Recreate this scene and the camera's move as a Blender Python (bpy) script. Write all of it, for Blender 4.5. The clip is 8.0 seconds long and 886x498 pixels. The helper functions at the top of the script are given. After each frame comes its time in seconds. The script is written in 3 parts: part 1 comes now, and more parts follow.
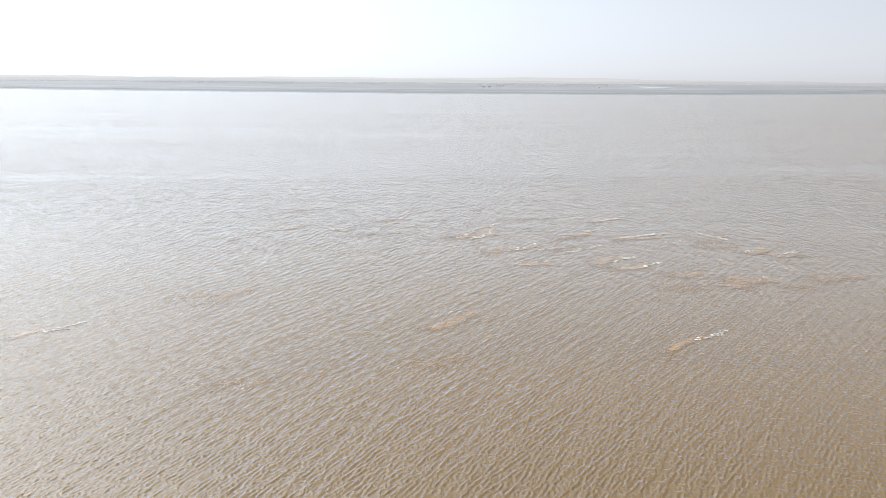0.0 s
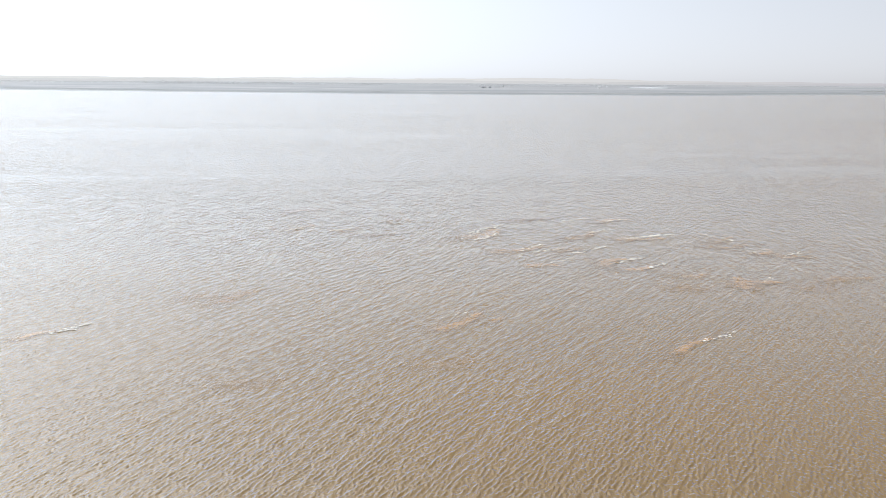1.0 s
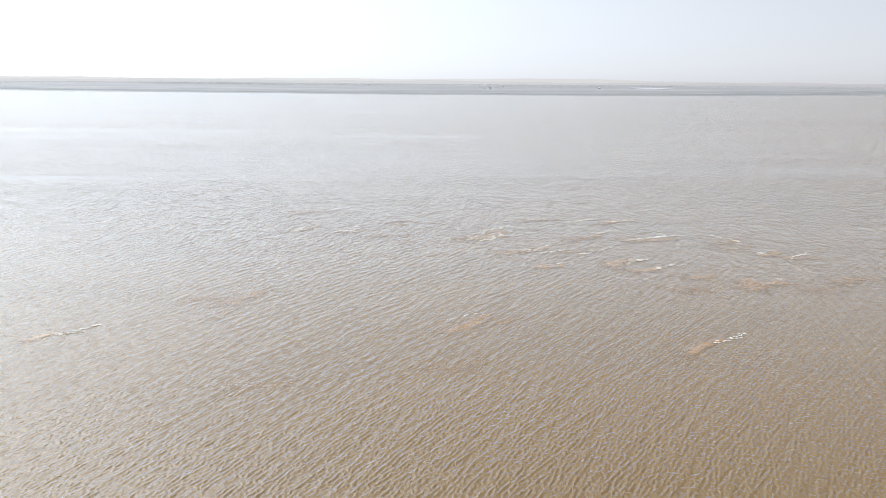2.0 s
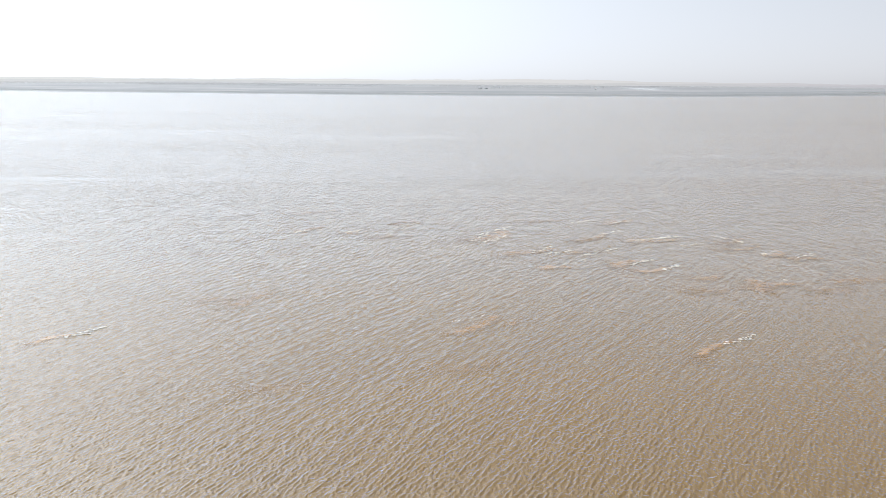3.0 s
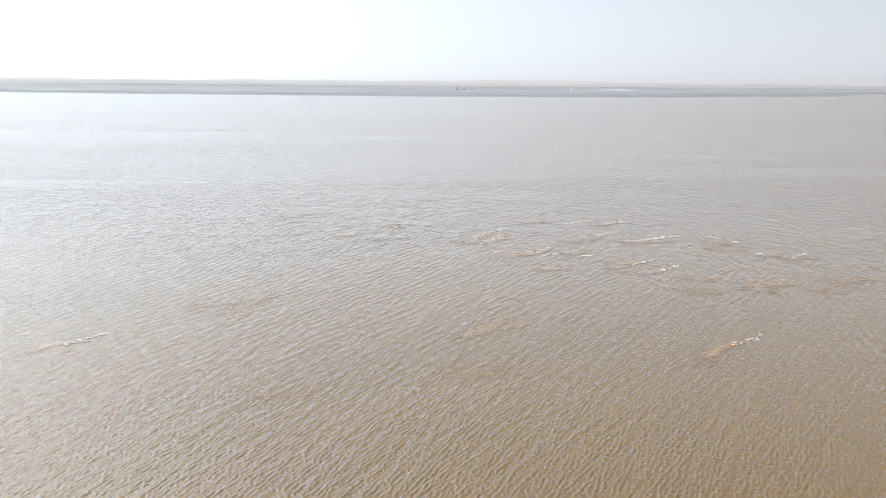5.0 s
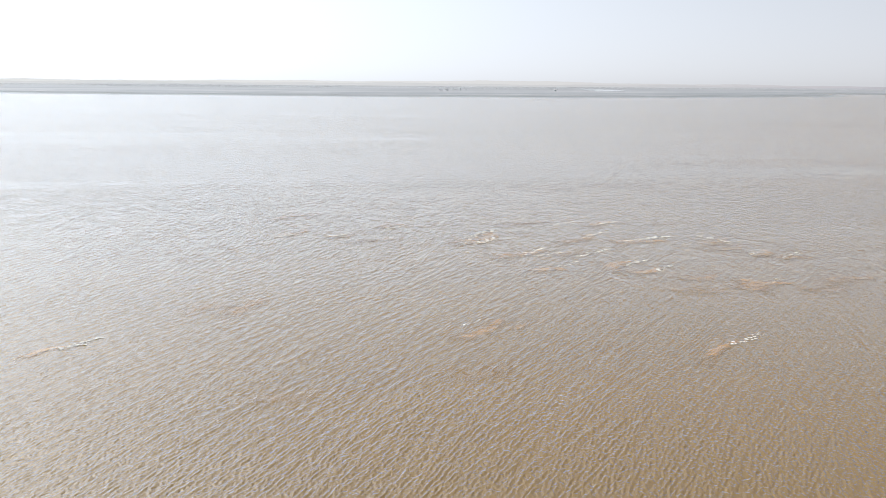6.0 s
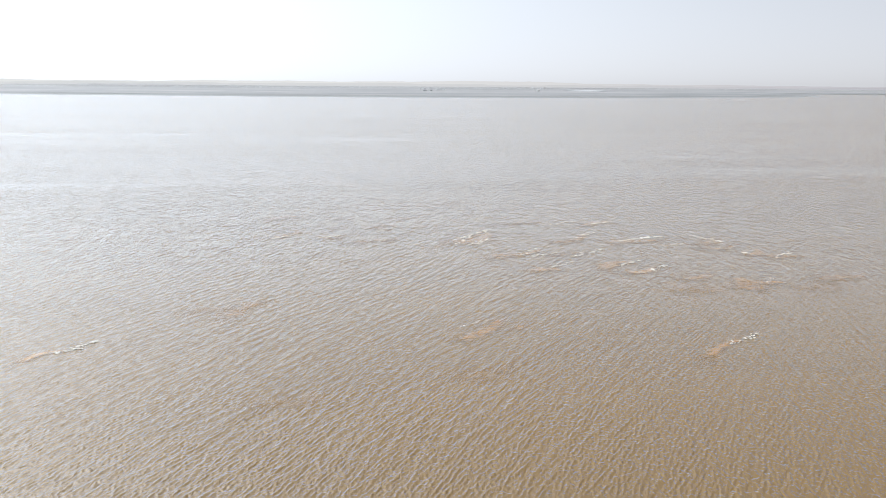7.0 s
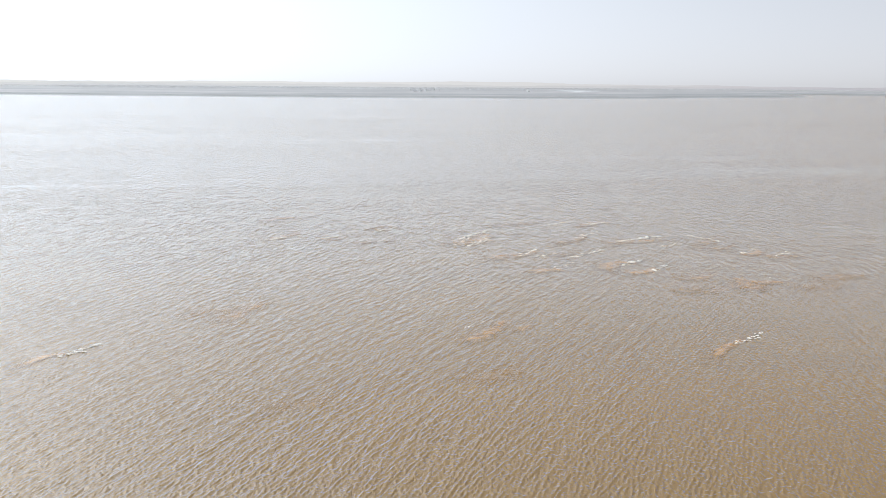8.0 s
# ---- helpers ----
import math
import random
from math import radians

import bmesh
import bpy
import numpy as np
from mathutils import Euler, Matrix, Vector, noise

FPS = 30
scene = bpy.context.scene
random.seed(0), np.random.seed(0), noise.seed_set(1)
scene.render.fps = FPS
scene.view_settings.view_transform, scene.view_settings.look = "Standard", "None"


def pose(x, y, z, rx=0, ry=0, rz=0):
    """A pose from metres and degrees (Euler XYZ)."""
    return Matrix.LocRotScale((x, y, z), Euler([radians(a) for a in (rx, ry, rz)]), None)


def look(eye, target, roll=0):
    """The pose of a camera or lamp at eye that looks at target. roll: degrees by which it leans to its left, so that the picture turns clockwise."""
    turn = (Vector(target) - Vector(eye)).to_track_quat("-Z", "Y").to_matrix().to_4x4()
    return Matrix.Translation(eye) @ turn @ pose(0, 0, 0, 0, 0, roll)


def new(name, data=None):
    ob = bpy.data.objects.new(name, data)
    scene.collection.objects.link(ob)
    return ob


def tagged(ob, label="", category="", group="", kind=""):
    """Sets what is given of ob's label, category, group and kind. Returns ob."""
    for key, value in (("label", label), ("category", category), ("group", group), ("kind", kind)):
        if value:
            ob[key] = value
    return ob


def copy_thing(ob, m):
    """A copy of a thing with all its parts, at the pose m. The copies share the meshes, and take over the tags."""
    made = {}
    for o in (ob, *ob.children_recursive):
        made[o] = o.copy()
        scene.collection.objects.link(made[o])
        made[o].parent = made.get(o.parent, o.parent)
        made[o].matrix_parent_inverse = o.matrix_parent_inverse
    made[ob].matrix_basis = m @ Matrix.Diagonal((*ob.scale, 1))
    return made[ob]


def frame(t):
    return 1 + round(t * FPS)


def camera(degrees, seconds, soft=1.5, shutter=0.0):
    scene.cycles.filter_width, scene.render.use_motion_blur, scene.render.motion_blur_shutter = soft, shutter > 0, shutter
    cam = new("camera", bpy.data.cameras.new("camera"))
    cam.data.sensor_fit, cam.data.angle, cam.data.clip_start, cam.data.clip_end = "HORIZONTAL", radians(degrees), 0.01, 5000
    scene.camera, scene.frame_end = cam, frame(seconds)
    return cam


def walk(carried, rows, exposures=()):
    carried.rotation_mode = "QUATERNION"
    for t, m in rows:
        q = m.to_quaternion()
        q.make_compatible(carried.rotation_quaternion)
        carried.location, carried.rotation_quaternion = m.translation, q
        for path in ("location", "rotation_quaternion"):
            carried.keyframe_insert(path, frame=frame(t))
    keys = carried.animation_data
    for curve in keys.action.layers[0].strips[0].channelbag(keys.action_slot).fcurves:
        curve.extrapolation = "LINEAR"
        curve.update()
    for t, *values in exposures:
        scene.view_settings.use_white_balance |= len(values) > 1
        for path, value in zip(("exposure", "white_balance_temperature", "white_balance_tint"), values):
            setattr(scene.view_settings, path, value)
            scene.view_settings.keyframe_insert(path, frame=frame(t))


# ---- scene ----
# camera: a drone thirty metres over the river, sliding to its left and slowly on while it turns right
cam = camera(60, 8.0, soft=0.88)
walk(cam, [
    (0.0, pose(0.000, 0.000, 30, 77.419, 0, 0.000) @ pose(0, 0, 0, 0, 0, 0.43)),
    (0.5, pose(-0.391, 0.116, 30, 77.440, 0, -0.017) @ pose(0, 0, 0, 0, 0, 0.43)),
    (1.0, pose(-0.877, 0.256, 30, 77.461, 0, -0.002) @ pose(0, 0, 0, 0, 0, 0.43)),
    (1.5, pose(-1.451, 0.416, 30, 77.482, 0, 0.003) @ pose(0, 0, 0, 0, 0, 0.43)),
    (2.0, pose(-2.102, 0.594, 30, 77.503, 0, -0.035) @ pose(0, 0, 0, 0, 0, 0.43)),
    (2.5, pose(-2.823, 0.786, 30, 77.524, 0, -0.141) @ pose(0, 0, 0, 0, 0, 0.43)),
    (3.0, pose(-3.604, 0.992, 30, 77.544, 0, -0.333) @ pose(0, 0, 0, 0, 0, 0.43)),
    (3.5, pose(-4.436, 1.207, 30, 77.565, 0, -0.621) @ pose(0, 0, 0, 0, 0, 0.43)),
    (4.0, pose(-5.310, 1.430, 30, 77.586, 0, -1.008) @ pose(0, 0, 0, 0, 0, 0.43)),
    (4.5, pose(-6.218, 1.657, 30, 77.606, 0, -1.489) @ pose(0, 0, 0, 0, 0, 0.43)),
    (5.0, pose(-7.151, 1.885, 30, 77.627, 0, -2.049) @ pose(0, 0, 0, 0, 0, 0.43)),
    (5.5, pose(-8.099, 2.113, 30, 77.648, 0, -2.668) @ pose(0, 0, 0, 0, 0, 0.43)),
    (6.0, pose(-9.054, 2.337, 30, 77.668, 0, -3.316) @ pose(0, 0, 0, 0, 0, 0.43)),
    (6.5, pose(-10.007, 2.555, 30, 77.688, 0, -3.955) @ pose(0, 0, 0, 0, 0, 0.43)),
    (7.0, pose(-10.948, 2.764, 30, 77.709, 0, -4.540) @ pose(0, 0, 0, 0, 0, 0.43)),
    (7.5, pose(-11.870, 2.962, 30, 77.729, 0, -5.016) @ pose(0, 0, 0, 0, 0, 0.43)),
    (8.0, pose(-12.762, 3.145, 30, 77.749, 0, -5.323) @ pose(0, 0, 0, 0, 0, 0.43)),
])

# ---- world, sun, exposure ----
SUN_AZ, SUN_EL = -44.0, 53.0    # degrees from the +y axis towards +x; elevation
scene.view_settings.exposure = -0.16
world = bpy.data.worlds.new("world")
scene.world = world
world.use_nodes = True
wt = world.node_tree
sky = wt.nodes.new("ShaderNodeTexSky")
sky.sky_type = "NISHITA"
sky.sun_disc = False
sky.sun_elevation, sky.sun_rotation = radians(SUN_EL), radians(SUN_AZ)
sky.altitude, sky.air_density, sky.dust_density, sky.ozone_density = 0, 0.7, 0.35, 1.0
az, el = radians(SUN_AZ), radians(SUN_EL)
hazy = wt.nodes.new("ShaderNodeTexSky")
hazy.sky_type = "HOSEK_WILKIE"
hazy.sun_direction = (math.sin(az) * math.cos(el), math.cos(az) * math.cos(el), math.sin(el))
hazy.turbidity, hazy.ground_albedo = 10.0, 0.3


def whitened(source, tint, keep=0.0):
    """A sky seen through white haze: its brightness in one pale tint, and a share of its own colour."""
    bw = wt.nodes.new("ShaderNodeRGBToBW")
    wt.links.new(source.outputs["Color"], bw.inputs["Color"])
    mix = wt.nodes.new("ShaderNodeMix")
    mix.data_type, mix.blend_type = "RGBA", "MULTIPLY"
    mix.inputs["Factor"].default_value = 1.0
    mix.inputs["B"].default_value = (*tint, 1)
    pale = wt.nodes.new("ShaderNodeMix")
    pale.data_type = "RGBA"
    pale.inputs["Factor"].default_value = keep
    wt.links.new(bw.outputs["Val"], pale.inputs["A"])
    wt.links.new(source.outputs["Color"], pale.inputs["B"])
    wt.links.new(pale.outputs["Result"], mix.inputs["A"])
    return mix.outputs["Result"]


def added(a, b):
    mix = wt.nodes.new("ShaderNodeMix")
    mix.data_type, mix.blend_type = "RGBA", "ADD"
    mix.inputs["Factor"].default_value = 1.0
    wt.links.new(a, mix.inputs["A"])
    wt.links.new(b, mix.inputs["B"])
    return mix.outputs["Result"]


# thin bright haze over the whole sky: brighter upwards and round the sun, plus an even veil
veil = wt.nodes.new("ShaderNodeMix")
veil.data_type = "RGBA"
veil.inputs["A"].default_value = (1.15, 0.76, 0.50, 1)
veil.inputs["B"].default_value = (0.85, 0.85, 1.3, 1)
up = wt.nodes.new("ShaderNodeSeparateXYZ")
wt.links.new(wt.nodes.new("ShaderNodeTexCoord").outputs["Generated"], up.inputs[0])
wt.links.new(up.outputs["Z"], veil.inputs["Factor"])
haze = added(added(whitened(sky, (0.412, 0.394, 0.42), 0.2), whitened(hazy, (20.8, 24.7, 28.2))), veil.outputs["Result"])
wt.nodes["Background"].inputs["Strength"].default_value = 0.11
wt.links.new(haze, wt.nodes["Background"].inputs["Color"])
sun = new("sun", bpy.data.lights.new("sun", "SUN"))
sun.data.energy, sun.data.angle, sun.data.color = 1.28, radians(56.0), (1.0, 0.97, 0.94)
sun.matrix_world = look((math.sin(az) * math.cos(el) * 100, math.cos(az) * math.cos(el) * 100, math.sin(el) * 100), (0, 0, 0))


# ---- materials ----
def material(name, colour, rough=0.8, ior=1.45):
    m = bpy.data.materials.new(name)
    m.use_nodes = True
    p = m.node_tree.nodes["Principled BSDF"]
    p.inputs["Base Color"].default_value = (*colour, 1)
    p.inputs["Roughness"].default_value = rough
    p.inputs["IOR"].default_value = ior
    return m, m.node_tree, p


def node(tree, kind, values=None, **attrs):
    n = tree.nodes.new(kind)
    for k, v in attrs.items():
        setattr(n, k, v)
    for k, v in (values or {}).items():
        n.inputs[k].default_value = v
    return n


def mapped(tree, scale, turn=0.0):
    """World-size coordinates, stretched by scale and turned about z."""
    co = node(tree, "ShaderNodeTexCoord")
    mp = node(tree, "ShaderNodeMapping", {"Scale": scale, "Rotation": (0, 0, radians(turn))})
    tree.links.new(co.outputs["Object"], mp.inputs["Vector"])
    return mp.outputs["Vector"]


def noise_at(tree, vec, scale, detail=3.0, rough=0.55, distort=0.0):
    n = node(tree, "ShaderNodeTexNoise", {"Scale": scale, "Detail": detail, "Roughness": rough, "Distortion": distort})
    tree.links.new(vec, n.inputs["Vector"])
    return n.outputs["Fac"]


def ramp(tree, fac, stops):
    r = node(tree, "ShaderNodeValToRGB")
    while len(r.color_ramp.elements) < len(stops):
        r.color_ramp.elements.new(0.5)
    for e, (at, c) in zip(r.color_ramp.elements, stops):
        e.position, e.color = at, (*c, 1) if len(c) == 3 else c
    tree.links.new(fac, r.inputs["Fac"])
    return r.outputs["Color"]


def grey(a):
    return (a, a, a)


def scaled(tree, value, low, high, a=0.0, b=1.0):
    n = node(tree, "ShaderNodeMapRange", {"From Min": a, "From Max": b, "To Min": low, "To Max": high})
    tree.links.new(value, n.inputs["Value"])
    return n.outputs["Result"]


def ripples(tree, p, strength_near):
    """Fine wind ripples over the modelled waves, in patches of stronger and weaker breeze."""
    turned = mapped(tree, (1.0, 1.0, 1.0), -61)
    stretch = node(tree, "ShaderNodeMapping", {"Scale": (0.55, 1.0, 1.0)})
    tree.links.new(turned, stretch.inputs["Vector"])
    fine = noise_at(tree, stretch.outputs["Vector"], 3.2, 3.0, 0.6, 0.4)
    coarse = noise_at(tree, stretch.outputs["Vector"], 3.2, 1.0, 0.5, 0.3)
    breeze = noise_at(tree, mapped(tree, (0.0035, 0.02, 1.0)), 1.0, 3.0, 0.55, 0.6)
    amount = scaled(tree, breeze, 0.75, 1.1, 0.35, 0.65)
    both = node(tree, "ShaderNodeMath", operation="ADD")
    # the coarser ripples run up to thin, sharp crests
    fold = node(tree, "ShaderNodeMath", {1: 0.5}, operation="SUBTRACT")
    tree.links.new(coarse, fold.inputs[0])
    crest = node(tree, "ShaderNodeMath", operation="ABSOLUTE")
    tree.links.new(fold.outputs[0], crest.inputs[0])
    up = node(tree, "ShaderNodeMath", {1: -0.95}, operation="MULTIPLY")
    tree.links.new(crest.outputs[0], up.inputs[0])
    half_fine = node(tree, "ShaderNodeMath", {1: 0.5}, operation="MULTIPLY")
    tree.links.new(fine, half_fine.inputs[0])
    tree.links.new(half_fine.outputs[0], both.inputs[0])
    tree.links.new(up.outputs[0], both.inputs[1])
    # far out, groups of waves stand together in long low ridges
    ridge = noise_at(tree, mapped(tree, (0.8, 0.26, 1.0), 0), 1.0, 3.0, 0.6, 0.8)
    place = node(tree, "ShaderNodeSeparateXYZ")
    tree.links.new(mapped(tree, (1.0, 1.0, 1.0)), place.inputs[0])
    ridges = node(tree, "ShaderNodeMath", operation="MULTIPLY")
    tree.links.new(ridge, ridges.inputs[0])
    tree.links.new(scaled(tree, place.outputs["Y"], 0.0, 6.5, 85.0, 230.0), ridges.inputs[1])
    total = node(tree, "ShaderNodeMath", operation="ADD")
    tree.links.new(both.outputs[0], total.inputs[0])
    tree.links.new(ridges.outputs[0], total.inputs[1])
    # long smooth slicks between the ruffled stretches
    slick = noise_at(tree, mapped(tree, (0.0022, 0.03, 1.0), 1), 1.0, 2.0, 0.5, 0.5)
    calm = node(tree, "ShaderNodeMath", operation="MULTIPLY")
    tree.links.new(amount, calm.inputs[0])
    tree.links.new(scaled(tree, slick, 1.0, 0.58, 0.56, 0.66), calm.inputs[1])
    amount = calm.outputs[0]
    mult = node(tree, "ShaderNodeMath", {1: strength_near}, operation="MULTIPLY")
    tree.links.new(amount, mult.inputs[0])
    b = node(tree, "ShaderNodeBump", {"Distance": 0.26})
    tree.links.new(total.outputs[0], b.inputs["Height"])
    tree.links.new(mult.outputs[0], b.inputs["Strength"])
    tree.links.new(b.outputs["Normal"], p.inputs["Normal"])
    # a clear sheet of water over the suspended silt
    p.inputs["Coat Weight"].default_value = 1.0
    # out on the open river the finest ripples merge into a rougher sheen
    out = node(tree, "ShaderNodeSeparateXYZ")
    tree.links.new(mapped(tree, (1.0, 1.0, 1.0)), out.inputs[0])
    sheen = scaled(tree, out.outputs["Y"], 0.06, 0.22, 70.0, 500.0)
    tree.links.new(sheen, p.inputs["Coat Roughness"])
    tree.links.new(sheen, p.inputs["Roughness"])
    p.inputs["Coat IOR"].default_value = 1.5
    tree.links.new(b.outputs["Normal"], p.inputs["Coat Normal"])
    return breeze


water_mat, wn, wp = material("silty_water", (0.27, 0.19, 0.10), 0.16, 1.36)
cloud = noise_at(wn, mapped(wn, (0.012, 0.03, 1.0), 12), 1.0, 4.0, 0.6, 0.8)
wn.links.new(ramp(wn, cloud, [(0.3, (0.240, 0.126, 0.018)), (0.7, (0.277, 0.147, 0.021))]), wp.inputs["Base Color"])
ripples(wn, wp, 0.62)

# near-white base colour stands for the sky mirrored in the far pool
pool_shine_mat, cn, cp = material("sky_shine_water", (0.80, 0.78, 0.74), 0.2, 1.33)

shallow_mat, _, _ = material("shallow_water", (0.30, 0.31, 0.29), 0.3, 1.33)

silt_mat, sn, sp = material("churned_silt", (0.42, 0.27, 0.12), 0.12, 1.40)
silt_tone = noise_at(sn, mapped(sn, (0.5, 1.2, 1.0), 25), 1.0, 4.0, 0.6, 0.6)
sn.links.new(ramp(sn, silt_tone, [(0.3, (0.45, 0.222, 0.045)), (0.7, (0.545, 0.285, 0.07))]), sp.inputs["Base Color"])
ripples(sn, sp, 0.62)
fade = node(sn, "ShaderNodeAttribute", attribute_name="fade")
thin = noise_at(sn, mapped(sn, (0.55, 1.3, 1.0), 20), 1.0, 4.0, 0.65, 0.8)
dens = node(sn, "ShaderNodeMath", operation="MULTIPLY", use_clamp=True)
sn.links.new(fade.outputs["Fac"], dens.inputs[0])
sn.links.new(scaled(sn, thin, 0.25, 1.25, 0.36, 0.64), dens.inputs[1])
sn.links.new(dens.outputs[0], sp.inputs["Alpha"])

foam_mat, fn, fp = material("water_foam", (0.82, 0.80, 0.74), 0.8, 1.33)
fn.links.new(ramp(fn, noise_at(fn, mapped(fn, (6, 6, 6)), 1.0, 3.0), [(0.3, (0.86, 0.74, 0.55)), (0.5, (0.96, 0.92, 0.84))]), fp.inputs["Base Color"])

# paler than bare silt: the haze over the far bank is in these colours
land_mat, ln, lp = material("hazed_silt_flat", (0.38, 0.35, 0.31), 0.6)
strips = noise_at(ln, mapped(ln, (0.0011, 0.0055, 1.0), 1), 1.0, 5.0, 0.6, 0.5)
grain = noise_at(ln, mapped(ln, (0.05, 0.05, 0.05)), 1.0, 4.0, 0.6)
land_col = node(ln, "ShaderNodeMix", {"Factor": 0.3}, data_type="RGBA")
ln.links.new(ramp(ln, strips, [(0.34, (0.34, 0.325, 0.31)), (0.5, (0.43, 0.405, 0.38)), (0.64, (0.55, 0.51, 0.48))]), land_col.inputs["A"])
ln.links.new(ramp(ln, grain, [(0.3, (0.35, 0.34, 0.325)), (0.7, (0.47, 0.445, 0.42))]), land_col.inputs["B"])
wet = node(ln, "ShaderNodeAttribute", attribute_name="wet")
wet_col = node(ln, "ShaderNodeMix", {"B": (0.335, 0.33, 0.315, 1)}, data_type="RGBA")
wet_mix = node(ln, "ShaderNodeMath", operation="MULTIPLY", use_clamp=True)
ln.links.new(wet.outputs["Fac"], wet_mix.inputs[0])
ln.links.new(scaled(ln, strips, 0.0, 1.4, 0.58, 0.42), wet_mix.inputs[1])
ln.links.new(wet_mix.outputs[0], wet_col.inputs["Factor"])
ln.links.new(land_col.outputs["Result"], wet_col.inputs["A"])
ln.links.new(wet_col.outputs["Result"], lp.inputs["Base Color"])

# dry reed, lightened in its base colour for the haze
reed_mat, rn, rp = material("hazed_dry_reed", (0.33, 0.32, 0.27), 0.85)
rn.links.new(ramp(rn, noise_at(rn, mapped(rn, (0.02, 0.05, 0.3)), 1.0, 3.0), [(0.3, (0.46, 0.47, 0.44)), (0.7, (0.53, 0.51, 0.46))]), rp.inputs["Base Color"])
# foliage and bark are near white: distance haze is put into their colour
leaf_mat, tn, tp = material("hazed_foliage", (0.16, 0.16, 0.12), 0.8)
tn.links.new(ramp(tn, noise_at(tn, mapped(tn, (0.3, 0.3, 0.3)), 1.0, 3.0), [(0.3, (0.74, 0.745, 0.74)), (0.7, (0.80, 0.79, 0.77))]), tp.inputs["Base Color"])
bark_mat, bn, bp = material("hazed_bark", (0.17, 0.14, 0.11), 0.9)
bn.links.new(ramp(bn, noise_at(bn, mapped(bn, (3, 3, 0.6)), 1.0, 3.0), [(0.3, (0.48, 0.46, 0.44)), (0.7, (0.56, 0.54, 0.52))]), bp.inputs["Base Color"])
for tree_, bsdf in ((rn, rp), (tn, tp)):
    # dry blades and twigs let part of the light through
    through_light = node(tree_, "ShaderNodeBsdfTranslucent")
    blend = node(tree_, "ShaderNodeMixShader", {"Fac": 0.6})
    col = bsdf.inputs["Base Color"].links[0].from_socket
    tree_.links.new(col, through_light.inputs["Color"])
    tree_.links.new(bsdf.outputs["BSDF"], blend.inputs[1])
    tree_.links.new(through_light.outputs["BSDF"], blend.inputs[2])
    tree_.links.new(blend.outputs["Shader"], tree_.nodes["Material Output"].inputs["Surface"])

# plaster, roof tiles, glass and steel: base colours lightened to carry distance haze
plaster_mat, pn, pp = material("white_plaster", (0.78, 0.77, 0.74), 0.8)
pn.links.new(ramp(pn, noise_at(pn, mapped(pn, (0.4, 0.4, 0.4)), 1.0, 4.0), [(0.3, (0.82, 0.80, 0.78)), (0.6, (0.88, 0.87, 0.86))]), pp.inputs["Base Color"])
roof_mat, on, op_ = material("hazed_roof_tile", (0.28, 0.26, 0.25), 0.8)
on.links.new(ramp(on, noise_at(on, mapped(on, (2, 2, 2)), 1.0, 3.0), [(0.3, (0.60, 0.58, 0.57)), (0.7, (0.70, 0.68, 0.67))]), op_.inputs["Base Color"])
sheet_mat, _, _ = material("pale_sheet_metal", (0.88, 0.84, 0.78), 0.6)
dark_mat, _, _ = material("hazed_window_glass", (0.22, 0.23, 0.24), 0.1)
steel_mat, _, _ = material("hazed_galvanised_steel", (0.62, 0.63, 0.64), 0.45)



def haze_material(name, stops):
    """Country lost in haze: the haze and its sunward shine are emission colours."""
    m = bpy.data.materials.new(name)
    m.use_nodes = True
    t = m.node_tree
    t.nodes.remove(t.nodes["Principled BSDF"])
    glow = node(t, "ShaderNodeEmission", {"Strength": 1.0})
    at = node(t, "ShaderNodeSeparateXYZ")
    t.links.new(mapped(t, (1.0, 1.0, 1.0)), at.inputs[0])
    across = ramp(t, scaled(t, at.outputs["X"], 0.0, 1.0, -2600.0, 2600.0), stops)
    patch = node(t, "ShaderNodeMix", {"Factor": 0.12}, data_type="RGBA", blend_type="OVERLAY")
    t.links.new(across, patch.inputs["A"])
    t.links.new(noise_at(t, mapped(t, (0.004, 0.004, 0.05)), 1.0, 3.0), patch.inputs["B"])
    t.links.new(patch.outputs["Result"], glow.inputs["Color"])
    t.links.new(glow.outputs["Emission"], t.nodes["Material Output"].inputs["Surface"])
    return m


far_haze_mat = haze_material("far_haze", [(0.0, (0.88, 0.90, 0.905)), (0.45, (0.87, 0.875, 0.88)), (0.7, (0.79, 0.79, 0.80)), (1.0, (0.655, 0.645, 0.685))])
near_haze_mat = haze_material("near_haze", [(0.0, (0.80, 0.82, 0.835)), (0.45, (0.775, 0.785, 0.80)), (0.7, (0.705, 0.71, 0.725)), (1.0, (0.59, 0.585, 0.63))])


# ---- mesh helpers ----
def mesh_of(name, verts, faces, mat, smooth=False):
    me = bpy.data.meshes.new(name)
    me.from_pydata([tuple(v) for v in verts], [], [tuple(f) for f in faces])
    me.materials.append(mat)
    if smooth:
        me.polygons.foreach_set("use_smooth", [True] * len(me.polygons))
    me.update()
    return me


